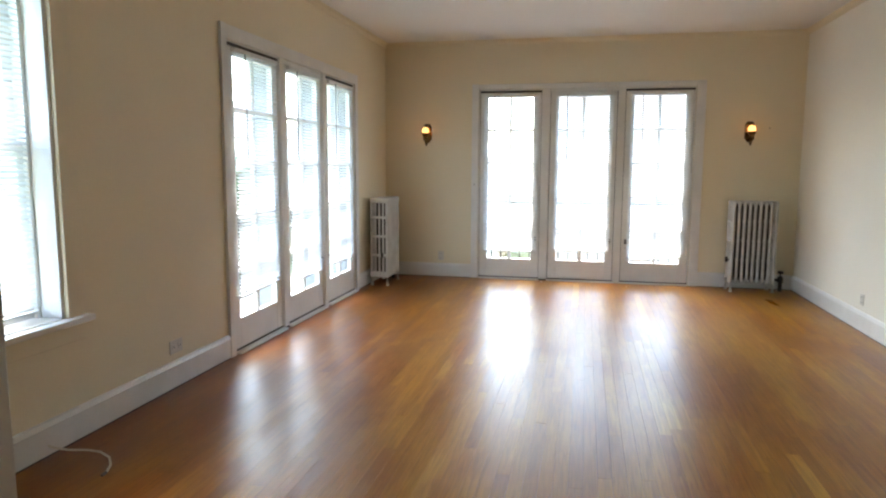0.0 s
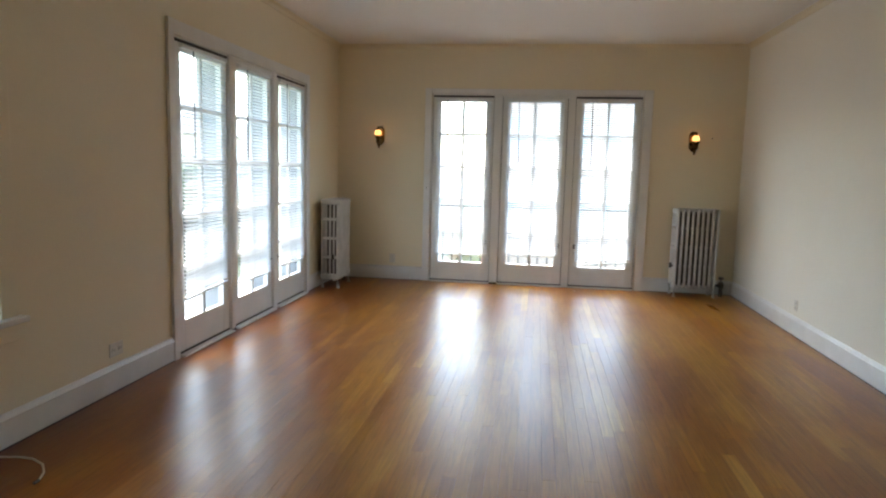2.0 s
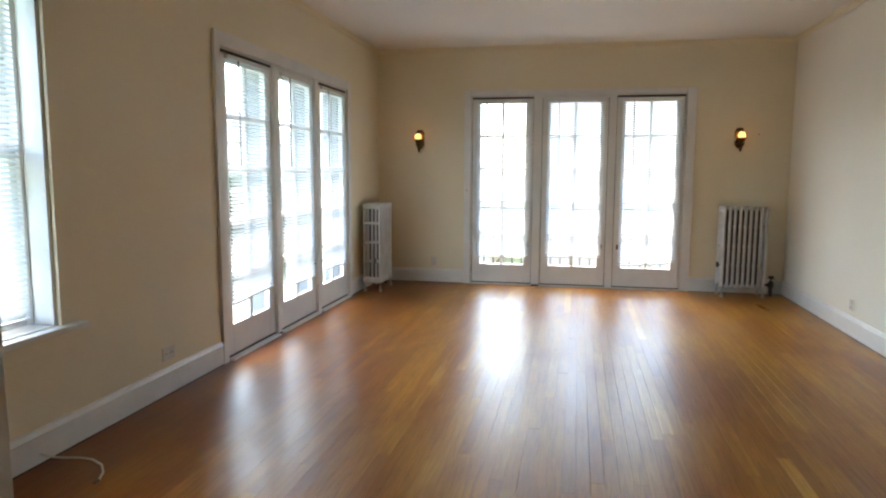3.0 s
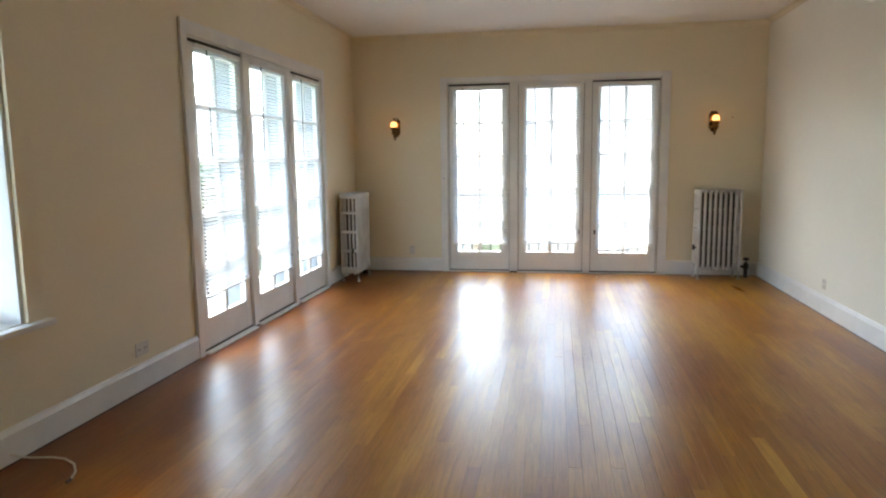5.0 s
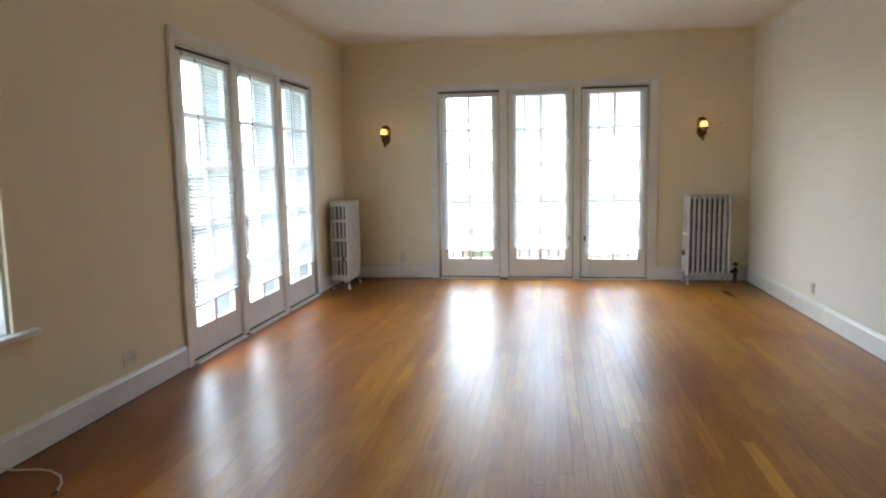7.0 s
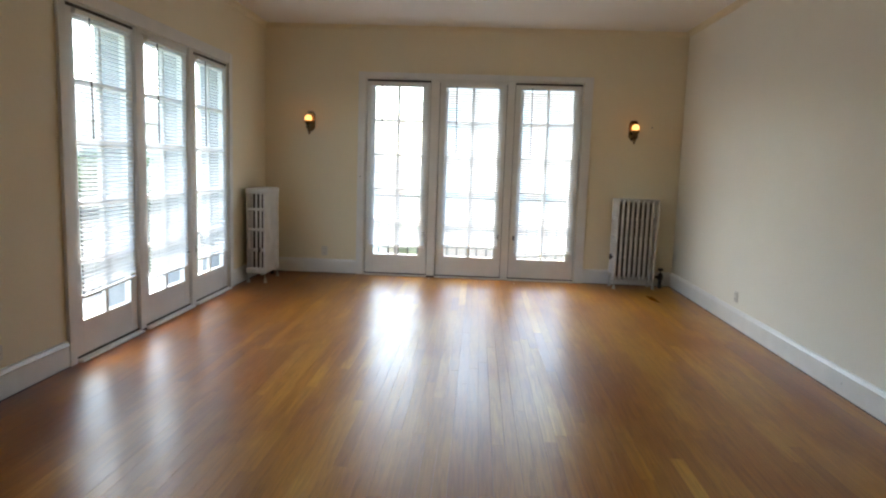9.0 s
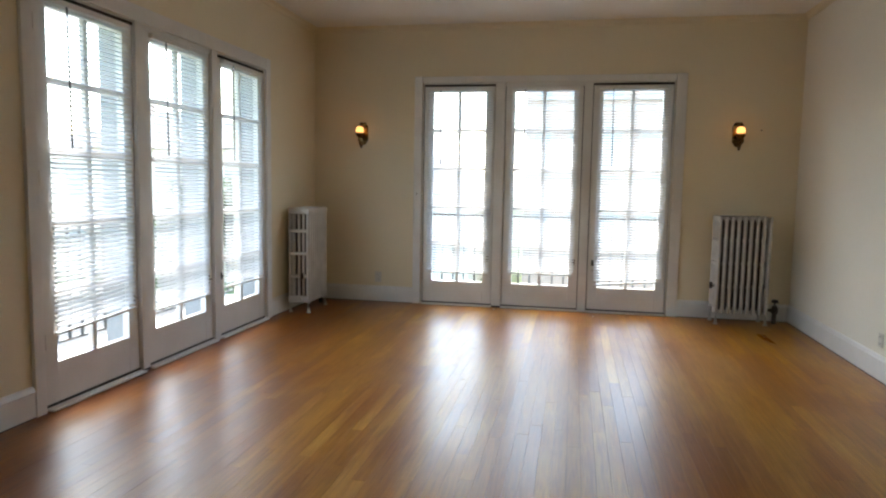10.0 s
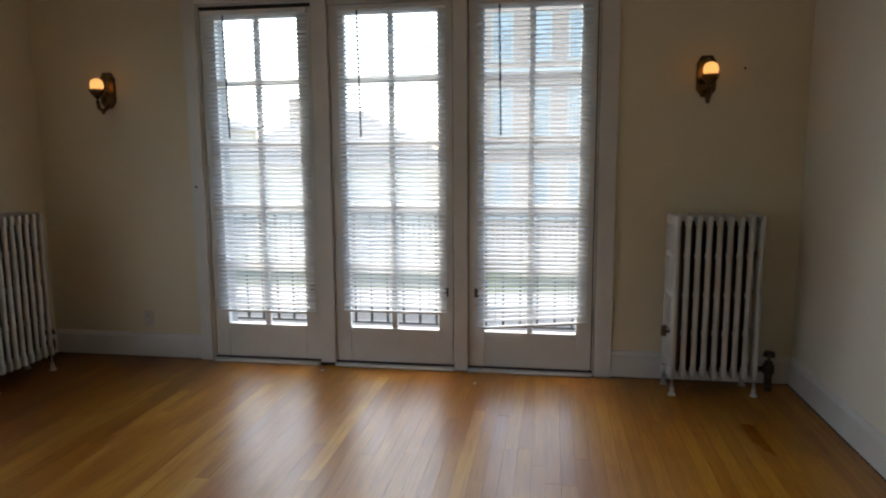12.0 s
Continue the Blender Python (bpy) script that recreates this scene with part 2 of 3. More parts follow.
def floor_material():
    m, n, l, b = material("varnished_oak_boards")
    geo, info = n.new("ShaderNodeNewGeometry"), n.new("ShaderNodeObjectInfo")
    add = n.new("ShaderNodeMath")
    l.new(info.outputs["Random"], add.inputs[0])
    l.new(geo.outputs["Random Per Island"], add.inputs[1])
    fr = n.new("ShaderNodeMath")
    fr.operation = "FRACT"
    l.new(add.outputs[0], fr.inputs[0])
    shift = n.new("ShaderNodeCombineXYZ")
    mul = n.new("ShaderNodeMath")
    mul.operation = "MULTIPLY"
    mul.inputs[1].default_value = 37.0
    l.new(fr.outputs[0], mul.inputs[0])
    l.new(mul.outputs[0], shift.inputs[1])
    l.new(mul.outputs[0], shift.inputs[2])
    pos = n.new("ShaderNodeVectorMath")
    l.new(geo.outputs["Position"], pos.inputs[0])
    l.new(shift.outputs[0], pos.inputs[1])

    def mapped(scale, source):
        mp = n.new("ShaderNodeMapping")
        mp.inputs["Scale"].default_value = scale
        l.new(source, mp.inputs[0])
        return mp.outputs[0]

    def noisy(vec, scale, detail, dist=0.0):
        t = n.new("ShaderNodeTexNoise")
        t.inputs["Scale"].default_value, t.inputs["Detail"].default_value, t.inputs["Distortion"].default_value = scale, detail, dist
        l.new(vec, t.inputs["Vector"])
        return t.outputs[0]

    def ramp(value, *stops):
        r = n.new("ShaderNodeValToRGB")
        while len(r.color_ramp.elements) < len(stops):
            r.color_ramp.elements.new(0.5)
        for e, (p, c) in zip(r.color_ramp.elements, stops):
            e.position, e.color = p, (*c, 1)
        l.new(value, r.inputs[0])
        return r.outputs[0]

    def blend(kind, fac, a, bb):
        x = n.new("ShaderNodeMix")
        x.data_type, x.blend_type = "RGBA", kind
        if isinstance(fac, float):
            x.inputs["Factor"].default_value = fac
        else:
            l.new(fac, x.inputs["Factor"])
        l.new(a, x.inputs["A"])
        l.new(bb, x.inputs["B"])
        return x.outputs["Result"]
    board = ramp(fr.outputs[0], (0.0, (0.388, 0.154, 0.016)), (0.35, (0.450, 0.196, 0.021)), (0.7, (0.484, 0.222, 0.025)), (0.92, (0.519, 0.249, 0.032)), (1.0, (0.661, 0.359, 0.068)))
    grain = noisy(mapped((1.0, 0.05, 1.0), pos.outputs[0]), 60, 6, 1.2)
    fine = noisy(mapped((1.0, 0.02, 1.0), pos.outputs[0]), 320, 3)
    grained = blend("MULTIPLY", 0.55, board, ramp(grain, (0.3, (0.52, 0.46, 0.40)), (0.6, (1, 1, 1))))
    grained = blend("MULTIPLY", 0.3, grained, ramp(fine, (0.35, (0.5, 0.45, 0.4)), (0.55, (1, 1, 1))))
    # dark cracks and knots along the grain
    crack = noisy(mapped((1.0, 0.03, 1.0), pos.outputs[0]), 85, 4, 0.3)
    crack_c = ramp(crack, (0.67, (1, 1, 1)), (0.735, (0.5, 0.42, 0.35)))
    grained = blend("MULTIPLY", 0.5, grained, crack_c)
    # large worn greyish patches where the varnish is thin
    wear = noisy(mapped((1.0, 0.5, 1.0), geo.outputs["Position"]), 1.1, 5, 0.3)
    worn = n.new("ShaderNodeRGB")
    worn.outputs[0].default_value = (0.33, 0.175, 0.065, 1)
    fac = n.new("ShaderNodeMapRange")
    fac.inputs[1].default_value, fac.inputs[2].default_value, fac.inputs[4].default_value = 0.5, 0.75, 0.55
    l.new(wear, fac.inputs[0])
    col = blend("MIX", fac.outputs[0], grained, worn.outputs[0])
    # old stains: broad reddish-brown clouds and small dark blotches
    cloud = noisy(mapped((1.0, 0.35, 1.0), geo.outputs["Position"]), 2.6, 4, 0.5)
    col = blend("MULTIPLY", 0.75, col, ramp(cloud, (0.36, (0.72, 0.50, 0.32)), (0.58, (1, 1, 1))))
    # darker, redder tone towards the long wall with the glazed doors
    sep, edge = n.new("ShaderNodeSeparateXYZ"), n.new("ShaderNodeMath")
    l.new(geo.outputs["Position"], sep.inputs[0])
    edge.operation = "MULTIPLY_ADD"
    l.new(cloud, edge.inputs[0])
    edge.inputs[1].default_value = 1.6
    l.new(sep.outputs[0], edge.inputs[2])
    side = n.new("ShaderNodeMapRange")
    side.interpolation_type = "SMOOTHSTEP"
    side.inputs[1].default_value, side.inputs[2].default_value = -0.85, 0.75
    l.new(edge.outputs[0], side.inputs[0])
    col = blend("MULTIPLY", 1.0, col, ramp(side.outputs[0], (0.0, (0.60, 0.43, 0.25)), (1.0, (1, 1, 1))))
    blot = noisy(mapped((1.0, 0.3, 1.0), geo.outputs["Position"]), 9.0, 5, 0.8)
    col = blend("MULTIPLY", 0.2, col, ramp(blot, (0.62, (1, 1, 1)), (0.76, (0.42, 0.34, 0.28))))
    l.new(col, b.inputs["Base Color"])
    b.inputs["Specular IOR Level"].default_value = 0.42
    rr = n.new("ShaderNodeMapRange")
    rr.inputs[1].default_value, rr.inputs[2].default_value = 0.3, 0.75
    rr.inputs[3].default_value, rr.inputs[4].default_value = 0.27, 0.39
    l.new(wear, rr.inputs[0])
    gloss = n.new("ShaderNodeMath")
    gloss.operation, gloss.inputs[1].default_value = "MULTIPLY_ADD", 0.045
    l.new(fr.outputs[0], gloss.inputs[0])
    l.new(rr.outputs[0], gloss.inputs[2])
    l.new(gloss.outputs[0], b.inputs["Roughness"])
    bp = n.new("ShaderNodeBump")
    bp.inputs["Strength"].default_value, bp.inputs["Distance"].default_value = 0.22, 0.002
    l.new(grain, bp.inputs["Height"])
    l.new(bp.outputs[0], b.inputs["Normal"])
    return m


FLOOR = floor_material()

# ---- walls, ceiling ----
# openings: far wall three doors, long wall three doors and a window
FX0, FX1 = -0.905, 1.32
LY0, LY1 = 3.875, 6.235
WY0, WY1, WZ0, WZ1 = 1.495, 2.465, 0.56, 2.05
setting("wall_north", boxes((XL - TH, YF, -0.12, FX0, YF + TH, ZC + 0.1), (FX1, YF, -0.12, XR + TH, YF + TH, ZC + 0.1), (FX0, YF, DOOR_TOP, FX1, YF + TH, ZC + 0.1), (FX0, YF, -0.12, FX1, YF + TH, -0.002)), WALL, "cream painted plaster wall with three glazed doors", "wall")
setting("wall_west", boxes((XL - TH, -2.5, -0.12, XL, WY0, ZC + 0.1), (XL - TH, WY0, -0.12, XL, WY1, WZ0), (XL - TH, WY0, WZ1, XL, WY1, ZC + 0.1), (XL - TH, WY1, -0.12, XL, LY0, ZC + 0.1),
    (XL - TH, LY0, WEST_TOP, XL, LY1, ZC + 0.1), (XL - TH, LY0, -0.12, XL, LY1, -0.002), (XL - TH, LY1, -0.12, XL, YF, ZC + 0.1)), WALL, "cream painted plaster wall with three glazed doors and a window", "wall")
setting("wall_east", boxes((XR, -2.5, -0.12, XR + TH, YF, ZC + 0.1)), EASTWALL, "plain painted plaster wall, daylight put into its paler colour", "wall")
OX0, OX1 = -0.53, 1.02
setting("wall_south", boxes((XL, YB - 0.14, 0, OX0 - 0.02, YB, ZC), (OX1 + 0.02, YB - 0.14, 0, XR, YB, ZC), (OX0 - 0.02, YB - 0.14, 2.12, OX1 + 0.02, YB, ZC)), WALL, "cream painted partition with a wide cased opening", "wall")
setting("wall_back", boxes((XL - TH, -2.64, -0.12, XR + TH, -2.5, ZC + 0.1)), WALL, "plain cream painted wall closing the hall", "wall")
setting("ceiling", boxes((XL, -2.5, ZC, XR, YF, ZC + 0.1)), CEILING, "white painted plaster ceiling", "ceiling")
setting("floor_slab", boxes((XL, -2.5, -0.12, XR, YF, -0.016)), GAP, "dark subfloor under the boards", "floor")


def cove(name, a, b, inward):
    """A small hollow moulding under the ceiling from a to b."""
    bm = bmesh.new()
    prof = [(0.0, 0.045), (0.008, 0.043), (0.010, 0.034), (0.016, 0.018), (0.028, 0.009), (0.040, 0.005), (0.042, 0.0), (0.0, 0.0)]
    rings = [[bm.verts.new(Vector(p) + Vector(inward) * o + Vector((0, 0, ZC - d - 0.001))) for o, d in prof] for p in (a, b)]
    for k in range(len(prof)):
        j = (k + 1) % len(prof)
        bm.faces.new((rings[0][k], rings[0][j], rings[1][j], rings[1][k]))
    setting(name, bm, WALL, "cream painted cove moulding under the ceiling", "moulding", True)


cove("crown_moulding_1", (XL, YF, 0), (XR, YF, 0), (0, -1, 0))
cove("crown_moulding_2", (XL, YB, 0), (XL, YF, 0), (1, 0, 0))
cove("crown_moulding_3", (XR, YF, 0), (XR, YB, 0), (-1, 0, 0))


def baseboard(name, length, m):
    """A board 0.17 high with a moulded cap and a shoe, along local x, its back on the wall at local y 0."""
    ob = thing(name, m, "white painted wooden baseboard with a moulded cap", "baseboard", kind="structure")
    part("board", boxes((0, -0.016, 0.004, length, 0, 0.115), bevel=0.002), TRIM, ob)
    bm = bmesh.new()
    prof = [(0, 0.116), (-0.018, 0.116), (-0.020, 0.125), (-0.014, 0.135), (-0.009, 0.146), (0, 0.150)]
    rings = [[bm.verts.new((x, o, z)) for o, z in prof] for x in (0, length)]
    for k in range(len(prof) - 1):
        bm.faces.new((rings[0][k], rings[0][k + 1], rings[1][k + 1], rings[1][k]))
    bm.faces.new(rings[0])
    bm.faces.new(rings[1][::-1])
    part("cap", bm, TRIM, ob, "", True)
    part("floor_gap", boxes((0, -0.019, -0.004, length, 0, 0.004)), GAP, ob, "dark gap along the floor")


CX0, CX1 = FX0 - 0.075, FX1 + 0.09
CY0, CY1 = LY0 - 0.065, LY1 + 0.075
baseboard("baseboard_1", CX0 - XL - 0.02, pose(XL + 0.02, YF, 0))
baseboard("baseboard_2", XR - CX1 - 0.02, pose(CX1, YF, 0))
baseboard("baseboard_3", CY0 - YB, pose(XL, YB, 0, 0, 0, 90))
baseboard("baseboard_4", YF - CY1, pose(XL, CY1, 0, 0, 0, 90))
baseboard("baseboard_5", YF - YB, pose(XR, YF, 0, 0, 0, -90))

# cased opening that the walk starts in
ob = thing("door_casing", pose(0, 0, 0), "white painted casing of the wide opening", "door casing", kind="structure")
part("jamb", boxes((OX0 - 0.02, YB - 0.15, 0, OX0, YB + 0.012, 2.1), bevel=0.003), TRIM, ob)
part("jamb", boxes((OX1, YB - 0.15, 0, OX1 + 0.02, YB + 0.012, 2.1), bevel=0.003), TRIM, ob)
part("head", boxes((OX0 - 0.02, YB - 0.15, 2.1, OX1 + 0.02, YB + 0.012, 2.12)), TRIM, ob)
part("casing", boxes((OX0 - 0.12, YB + 0.001, 0, OX0 - 0.021, YB + 0.022, 2.22), bevel=0.003), TRIM, ob)
part("casing", boxes((OX1 + 0.021, YB + 0.001, 0, OX1 + 0.12, YB + 0.022, 2.22), bevel=0.003), TRIM, ob)


# ---- glazed doors ----
def door_frame(name, span, leaves, m, side, top, DOOR_TOP):
    """Casing, head, jambs, posts and threshold of a row of doors, along local x; the wall's room face is local y 0."""
    ob = thing(name, m, "white painted frame and casing of a row of three glazed doors", "door frame", kind="structure")
    part("casing", boxes((-side[0], -0.022, 0, 0.0, -0.001, DOOR_TOP + top), bevel=0.004), TRIM, ob)
    part("casing", boxes((span, -0.022, 0, span + side[1], -0.001, DOOR_TOP + top), bevel=0.004), TRIM, ob)
    part("head_casing", boxes((0.001, -0.020, DOOR_TOP - 0.005, span - 0.001, -0.001, DOOR_TOP + top - 0.002), bevel=0.004), TRIM, ob)
    edges = [0.0] + [v for a, b in leaves for v in (a, b)] + [span]
    for k, (a, b) in enumerate(zip(edges[::2], edges[1::2])):
        part("post", boxes((a + 0.001, -0.018 if 0 < k < 3 else 0.0, 0.0, b - 0.004, 0.075, DOOR_TOP - 0.006), bevel=0.003), TRIM, ob)
        a2, b2 = (a + 0.001, b - 0.004) if b - a > 0.03 else ((a + 0.001, a + 0.05) if k == 0 else (b - 0.05, b - 0.001))
        part("outer_post", boxes((a2, 0.076, 0.0, b2, 0.22, DOOR_TOP - 0.006)), REVEAL, ob, "grey outer post")
    part("head", boxes((0.001, 0.0, DOOR_TOP - 0.018, span - 0.001, 0.075, DOOR_TOP - 0.006)), TRIM, ob)
    part("post_gap", boxes((leaves[0][1] + 0.004, -0.0205, 0.0, leaves[1][0] - 0.006, -0.0185, 0.016)), GAP, ob, "dark gap under the post")
    part("outer_sill", boxes((0.0, 0.06, -0.001, span, 0.30, 0.012)), REVEAL, ob)
    for k, (a, b) in enumerate(leaves):
        for x in (a, b):
            part("stop", boxes((x - 0.025, 0.0485, 0.015, x + 0.02, 0.0735, DOOR_TOP - 0.019)), GAP, ob, "dark gap beside the door")
        part("head_stop", boxes((a + 0.001, -0.0025, DOOR_TOP - 0.034, b - 0.001, 0.046, DOOR_TOP - 0.0185)), TRIM if k == 1 else GAP, ob)
        part("threshold", boxes((a, -0.045, 0.001, b, 0.06, 0.014), bevel=0.004), TRIM, ob, "worn white threshold strip")
        part("floor_gap", boxes((a - 0.004, 0.0, 0.0145, b + 0.004, 0.046, 0.0245)), GAP, ob)
    return ob


def french_door(name, w, m, knob, DOOR_TOP):
    """A leaf w wide: stiles, rails, two by five panes. Room face at local y 0."""
    H, s, z0, z1 = DOOR_TOP - 0.036, 0.088, 0.225, DOOR_TOP - 0.09
    ob = thing(name, m, "closed white French door with ten panes, worn paint", "door", "glazed doors", "structure")
    part("stile", boxes((0.003, 0, 0.025, s, 0.042, H), bevel=0.003), DOOR, ob)
    part("stile", boxes((w - s, 0, 0.025, w - 0.006, 0.042, H), bevel=0.003), DOOR, ob)
    part("top_rail", boxes((s + 0.0005, 0.001, z1, w - s - 0.0005, 0.041, H), bevel=0.003), DOOR, ob)
    part("bottom_rail", boxes((s + 0.0005, 0.001, 0.025, w - s - 0.0005, 0.041, z0), bevel=0.003), DOOR, ob)
    rows = [z0 + (z1 - z0) * k / 5 for k in range(6)]
    part("muntin", boxes((w / 2 - 0.016, 0.006, z0, w / 2 + 0.016, 0.036, z1), bevel=0.004), DOOR, ob)
    for z in rows[1:-1]:
        for a, b in ((s, w / 2 - 0.016), (w / 2 + 0.016, w - s)):
            part("muntin", boxes((a, 0.006, z - 0.015, b, 0.036, z + 0.015), bevel=0.004), DOOR, ob)
    gw, gh = w / 2 - s - 0.012, (z1 - z0) / 5 - 0.02
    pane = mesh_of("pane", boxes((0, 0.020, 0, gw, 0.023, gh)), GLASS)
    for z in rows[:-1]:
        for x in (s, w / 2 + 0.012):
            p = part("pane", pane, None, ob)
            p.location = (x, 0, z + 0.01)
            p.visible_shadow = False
    kx, hx = (0.045, w - 0.012) if knob == 0 else (w - 0.045, 0.008)
    bm = boxes((kx - 0.012, -0.003, 0.42, kx + 0.012, 0, 0.47), bevel=0.001)
    rod(bm, (kx, 0, 0.445), (kx, -0.022, 0.445), 0.004)
    part("latch", bm, DARKMETAL, ob, "small dark bolt latch", True)
    for z in (0.30, 1.08, 1.80):
        part("hinge", rod(bmesh.new(), (hx, -0.004, z), (hx, -0.004, z + 0.075), 0.006), DOOR, ob, "painted butt hinge", True)
    return ob


def blind(m, w, top, left_bottom, right_bottom, tilt=12.0, label="white slatted blind lowered over a glazed door"):
    """Horizontal slats from a head rail; the bottom rail may hang askew. Local x along the rail, y away from the room."""
    ob = thing("venetian_blind", m, label, "window blind", "slatted blinds")
    bm = boxes((-w / 2, -0.030, top - 0.028, w / 2, -0.002, top), bevel=0.003)
    part("headrail", bm, SLATRAIL, ob)
    bm = bmesh.new()
    prof = [(-0.0135, 0.0), (-0.005, 0.0018), (0.005, 0.0018), (0.0135, 0.0)]
    rings = [[bm.verts.new((x, a, z)) for a, z in prof] for x in (-w / 2 + 0.004, w / 2 - 0.004)]
    for k in range(3):
        bm.faces.new((rings[0][k], rings[0][k + 1], rings[1][k + 1], rings[1][k]))
    slat = mesh_of("slat", bm, SLAT, True)
    low = (left_bottom + right_bottom) / 2
    n = int((top - 0.04 - low) / 0.0235)
    skew = math.atan2(right_bottom - left_bottom, w)
    for k in range(n):
        z = top - 0.045 - k * 0.0235
        s = part("slat", slat, None, ob)
        hang = max(0.0, (k - n + 14) / 14)
        s.location = (random.uniform(-0.002, 0.002), -0.016, z)
        s.rotation_euler = (radians(tilt + random.uniform(-2.5, 2.5)), -skew * hang + random.uniform(-0.002, 0.002), 0)
    bm = bmesh.new()
    box(bm, -w / 2, -0.028, -0.009, w / 2, -0.006, 0.004, 0.002)
    rail = part("bottom_rail", bm, SLATRAIL, ob)
    rail.location, rail.rotation_euler = (0, 0, low - 0.004), (0, -skew, 0)
    for x in (-w * 0.33, w * 0.33):
        bm = bmesh.new()
        for y in (-0.029, -0.003):
            rod(bm, (x, y, low), (x, y, top - 0.02), 0.0009, 5)
        part("ladder_cord", bm, SLATRAIL, ob)
    part("wand", rod(bmesh.new(), (-w * 0.30, -0.036, top - 0.03), (-w * 0.285, -0.034, top - 0.70), 0.005, 6), WAND, ob, "grey clear tilt wand")
    return ob


SLATRAIL = surface("blind_rail_enamel", (0.72, 0.72, 0.71), (0.80, 0.80, 0.79), 0.35, coarse=10, fine=100, bump=0.03)
WAND = surface("grey_wand_plastic", (0.05, 0.055, 0.06), (0.09, 0.095, 0.10), 0.2, coarse=10, fine=100, bump=0.0)

north_leaves = [(0.015, 0.672), (0.765, 1.455), (1.535, 2.213)]
west_leaves = [(0.02, 0.735), (0.805, 1.545), (1.620, 2.340)]
NORTH = pose(FX0, YF, 0)
WEST = pose(XL, LY0, 0, 0, 0, 90)
door_frame("door_frame_1", FX1 - FX0, north_leaves, NORTH, (0.075, 0.09), 0.055, DOOR_TOP)
door_frame("door_frame_2", LY1 - LY0, west_leaves, WEST, (0.065, 0.075), 0.085, WEST_TOP)
for k, (a, b) in enumerate(north_leaves):
    french_door(f"door_{k + 1}", b - a, NORTH @ pose(a, 0.004, 0), 1 if k != 2 else 0, DOOR_TOP)
for k, (a, b) in enumerate(west_leaves):
    french_door(f"door_{k + 4}", b - a, WEST @ pose(a, 0.004, 0), 1 if k != 2 else 0, WEST_TOP)
for (a, b), (lo, hi), tl in zip(north_leaves, ((0.315, 0.315), (0.335, 0.335), (0.255, 0.305)), (28, 31, 26)):
    blind(NORTH @ pose((a + b) / 2 + 0.01, 0.0, 0), 0.60, 2.005, lo, hi, tl)
for (a, b), (lo, hi), tl in zip(west_leaves, ((0.375, 0.40), (0.35, 0.35), (0.37, 0.36)), (30, 35, 29)):
    blind(WEST @ pose((a + b) / 2, 0.0, 0), 0.60, 1.965, lo, hi, tl)


# ---- window in the long wall ----
def sash_window():
    w, h = WY1 - WY0, WZ1 - WZ0
    ob = thing("window_1", pose(XL, WY0, WZ0, 0, 0, 90), "white double-hung sash window with a deep reveal", "window", kind="structure")
    part("casing", boxes((-0.10, -0.02, 0, -0.001, -0.001, h + 0.10), bevel=0.004), WALL, ob)
    part("casing", boxes((w + 0.001, -0.02, 0, w + 0.10, -0.001, h + 0.10), bevel=0.004), WALL, ob)
    part("head_casing", boxes((0, -0.019, h + 0.001, w, -0.001, h + 0.10), bevel=0.004), WALL, ob)
    part("sill", boxes((-0.125, -0.055, -0.028, w + 0.125, -0.001, 0), bevel=0.006), TRIM, ob)
    part("inner_sill", boxes((0.001, 0.0, -0.02, w - 0.001, 0.2, 0.004)), TRIM, ob)
    part("apron", boxes((-0.10, -0.018, -0.11, w + 0.10, -0.001, -0.029), bevel=0.004), WALL, ob)
    part("jamb", boxes((0.001, 0, 0.004, 0.018, 0.26, h), bevel=0.002), TRIM, ob)
    part("jamb", boxes((w - 0.018, 0, 0.004, w - 0.001, 0.26, h), bevel=0.002), TRIM, ob)
    part("stop", boxes((w - 0.04, 0.10, 0.004, w - 0.019, 0.12, h), bevel=0.003), TRIM, ob)
    part("stop", boxes((0.019, 0.10, 0.004, 0.04, 0.12, h), bevel=0.003), TRIM, ob)
    mid = h * 0.5
    for y, z0, z1 in ((0.125, 0.004, mid + 0.02), (0.165, mid - 0.02, h)):
        a, b = 0.02, w - 0.02
        sash = part("sash", boxes((a, y, z0, a + 0.05, y + 0.035, z1), (b - 0.05, y, z0, b, y + 0.035, z1), (a + 0.05, y, z0, b - 0.05, y + 0.035, z0 + 0.055), (a + 0.05, y, z1 - 0.045, b - 0.05, y + 0.035, z1)), TRIM, ob)
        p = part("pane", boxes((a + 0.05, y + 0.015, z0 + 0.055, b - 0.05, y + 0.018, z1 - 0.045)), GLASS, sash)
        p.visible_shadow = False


sash_window()
blind(pose(XL - 0.100, (WY0 + WY1) / 2, 0, 0, 0, 90), WY1 - WY0 - 0.11, WZ1 - 0.01, WZ0 + 0.045, WZ0 + 0.045, 40, "white slatted blind lowered in the sash window")


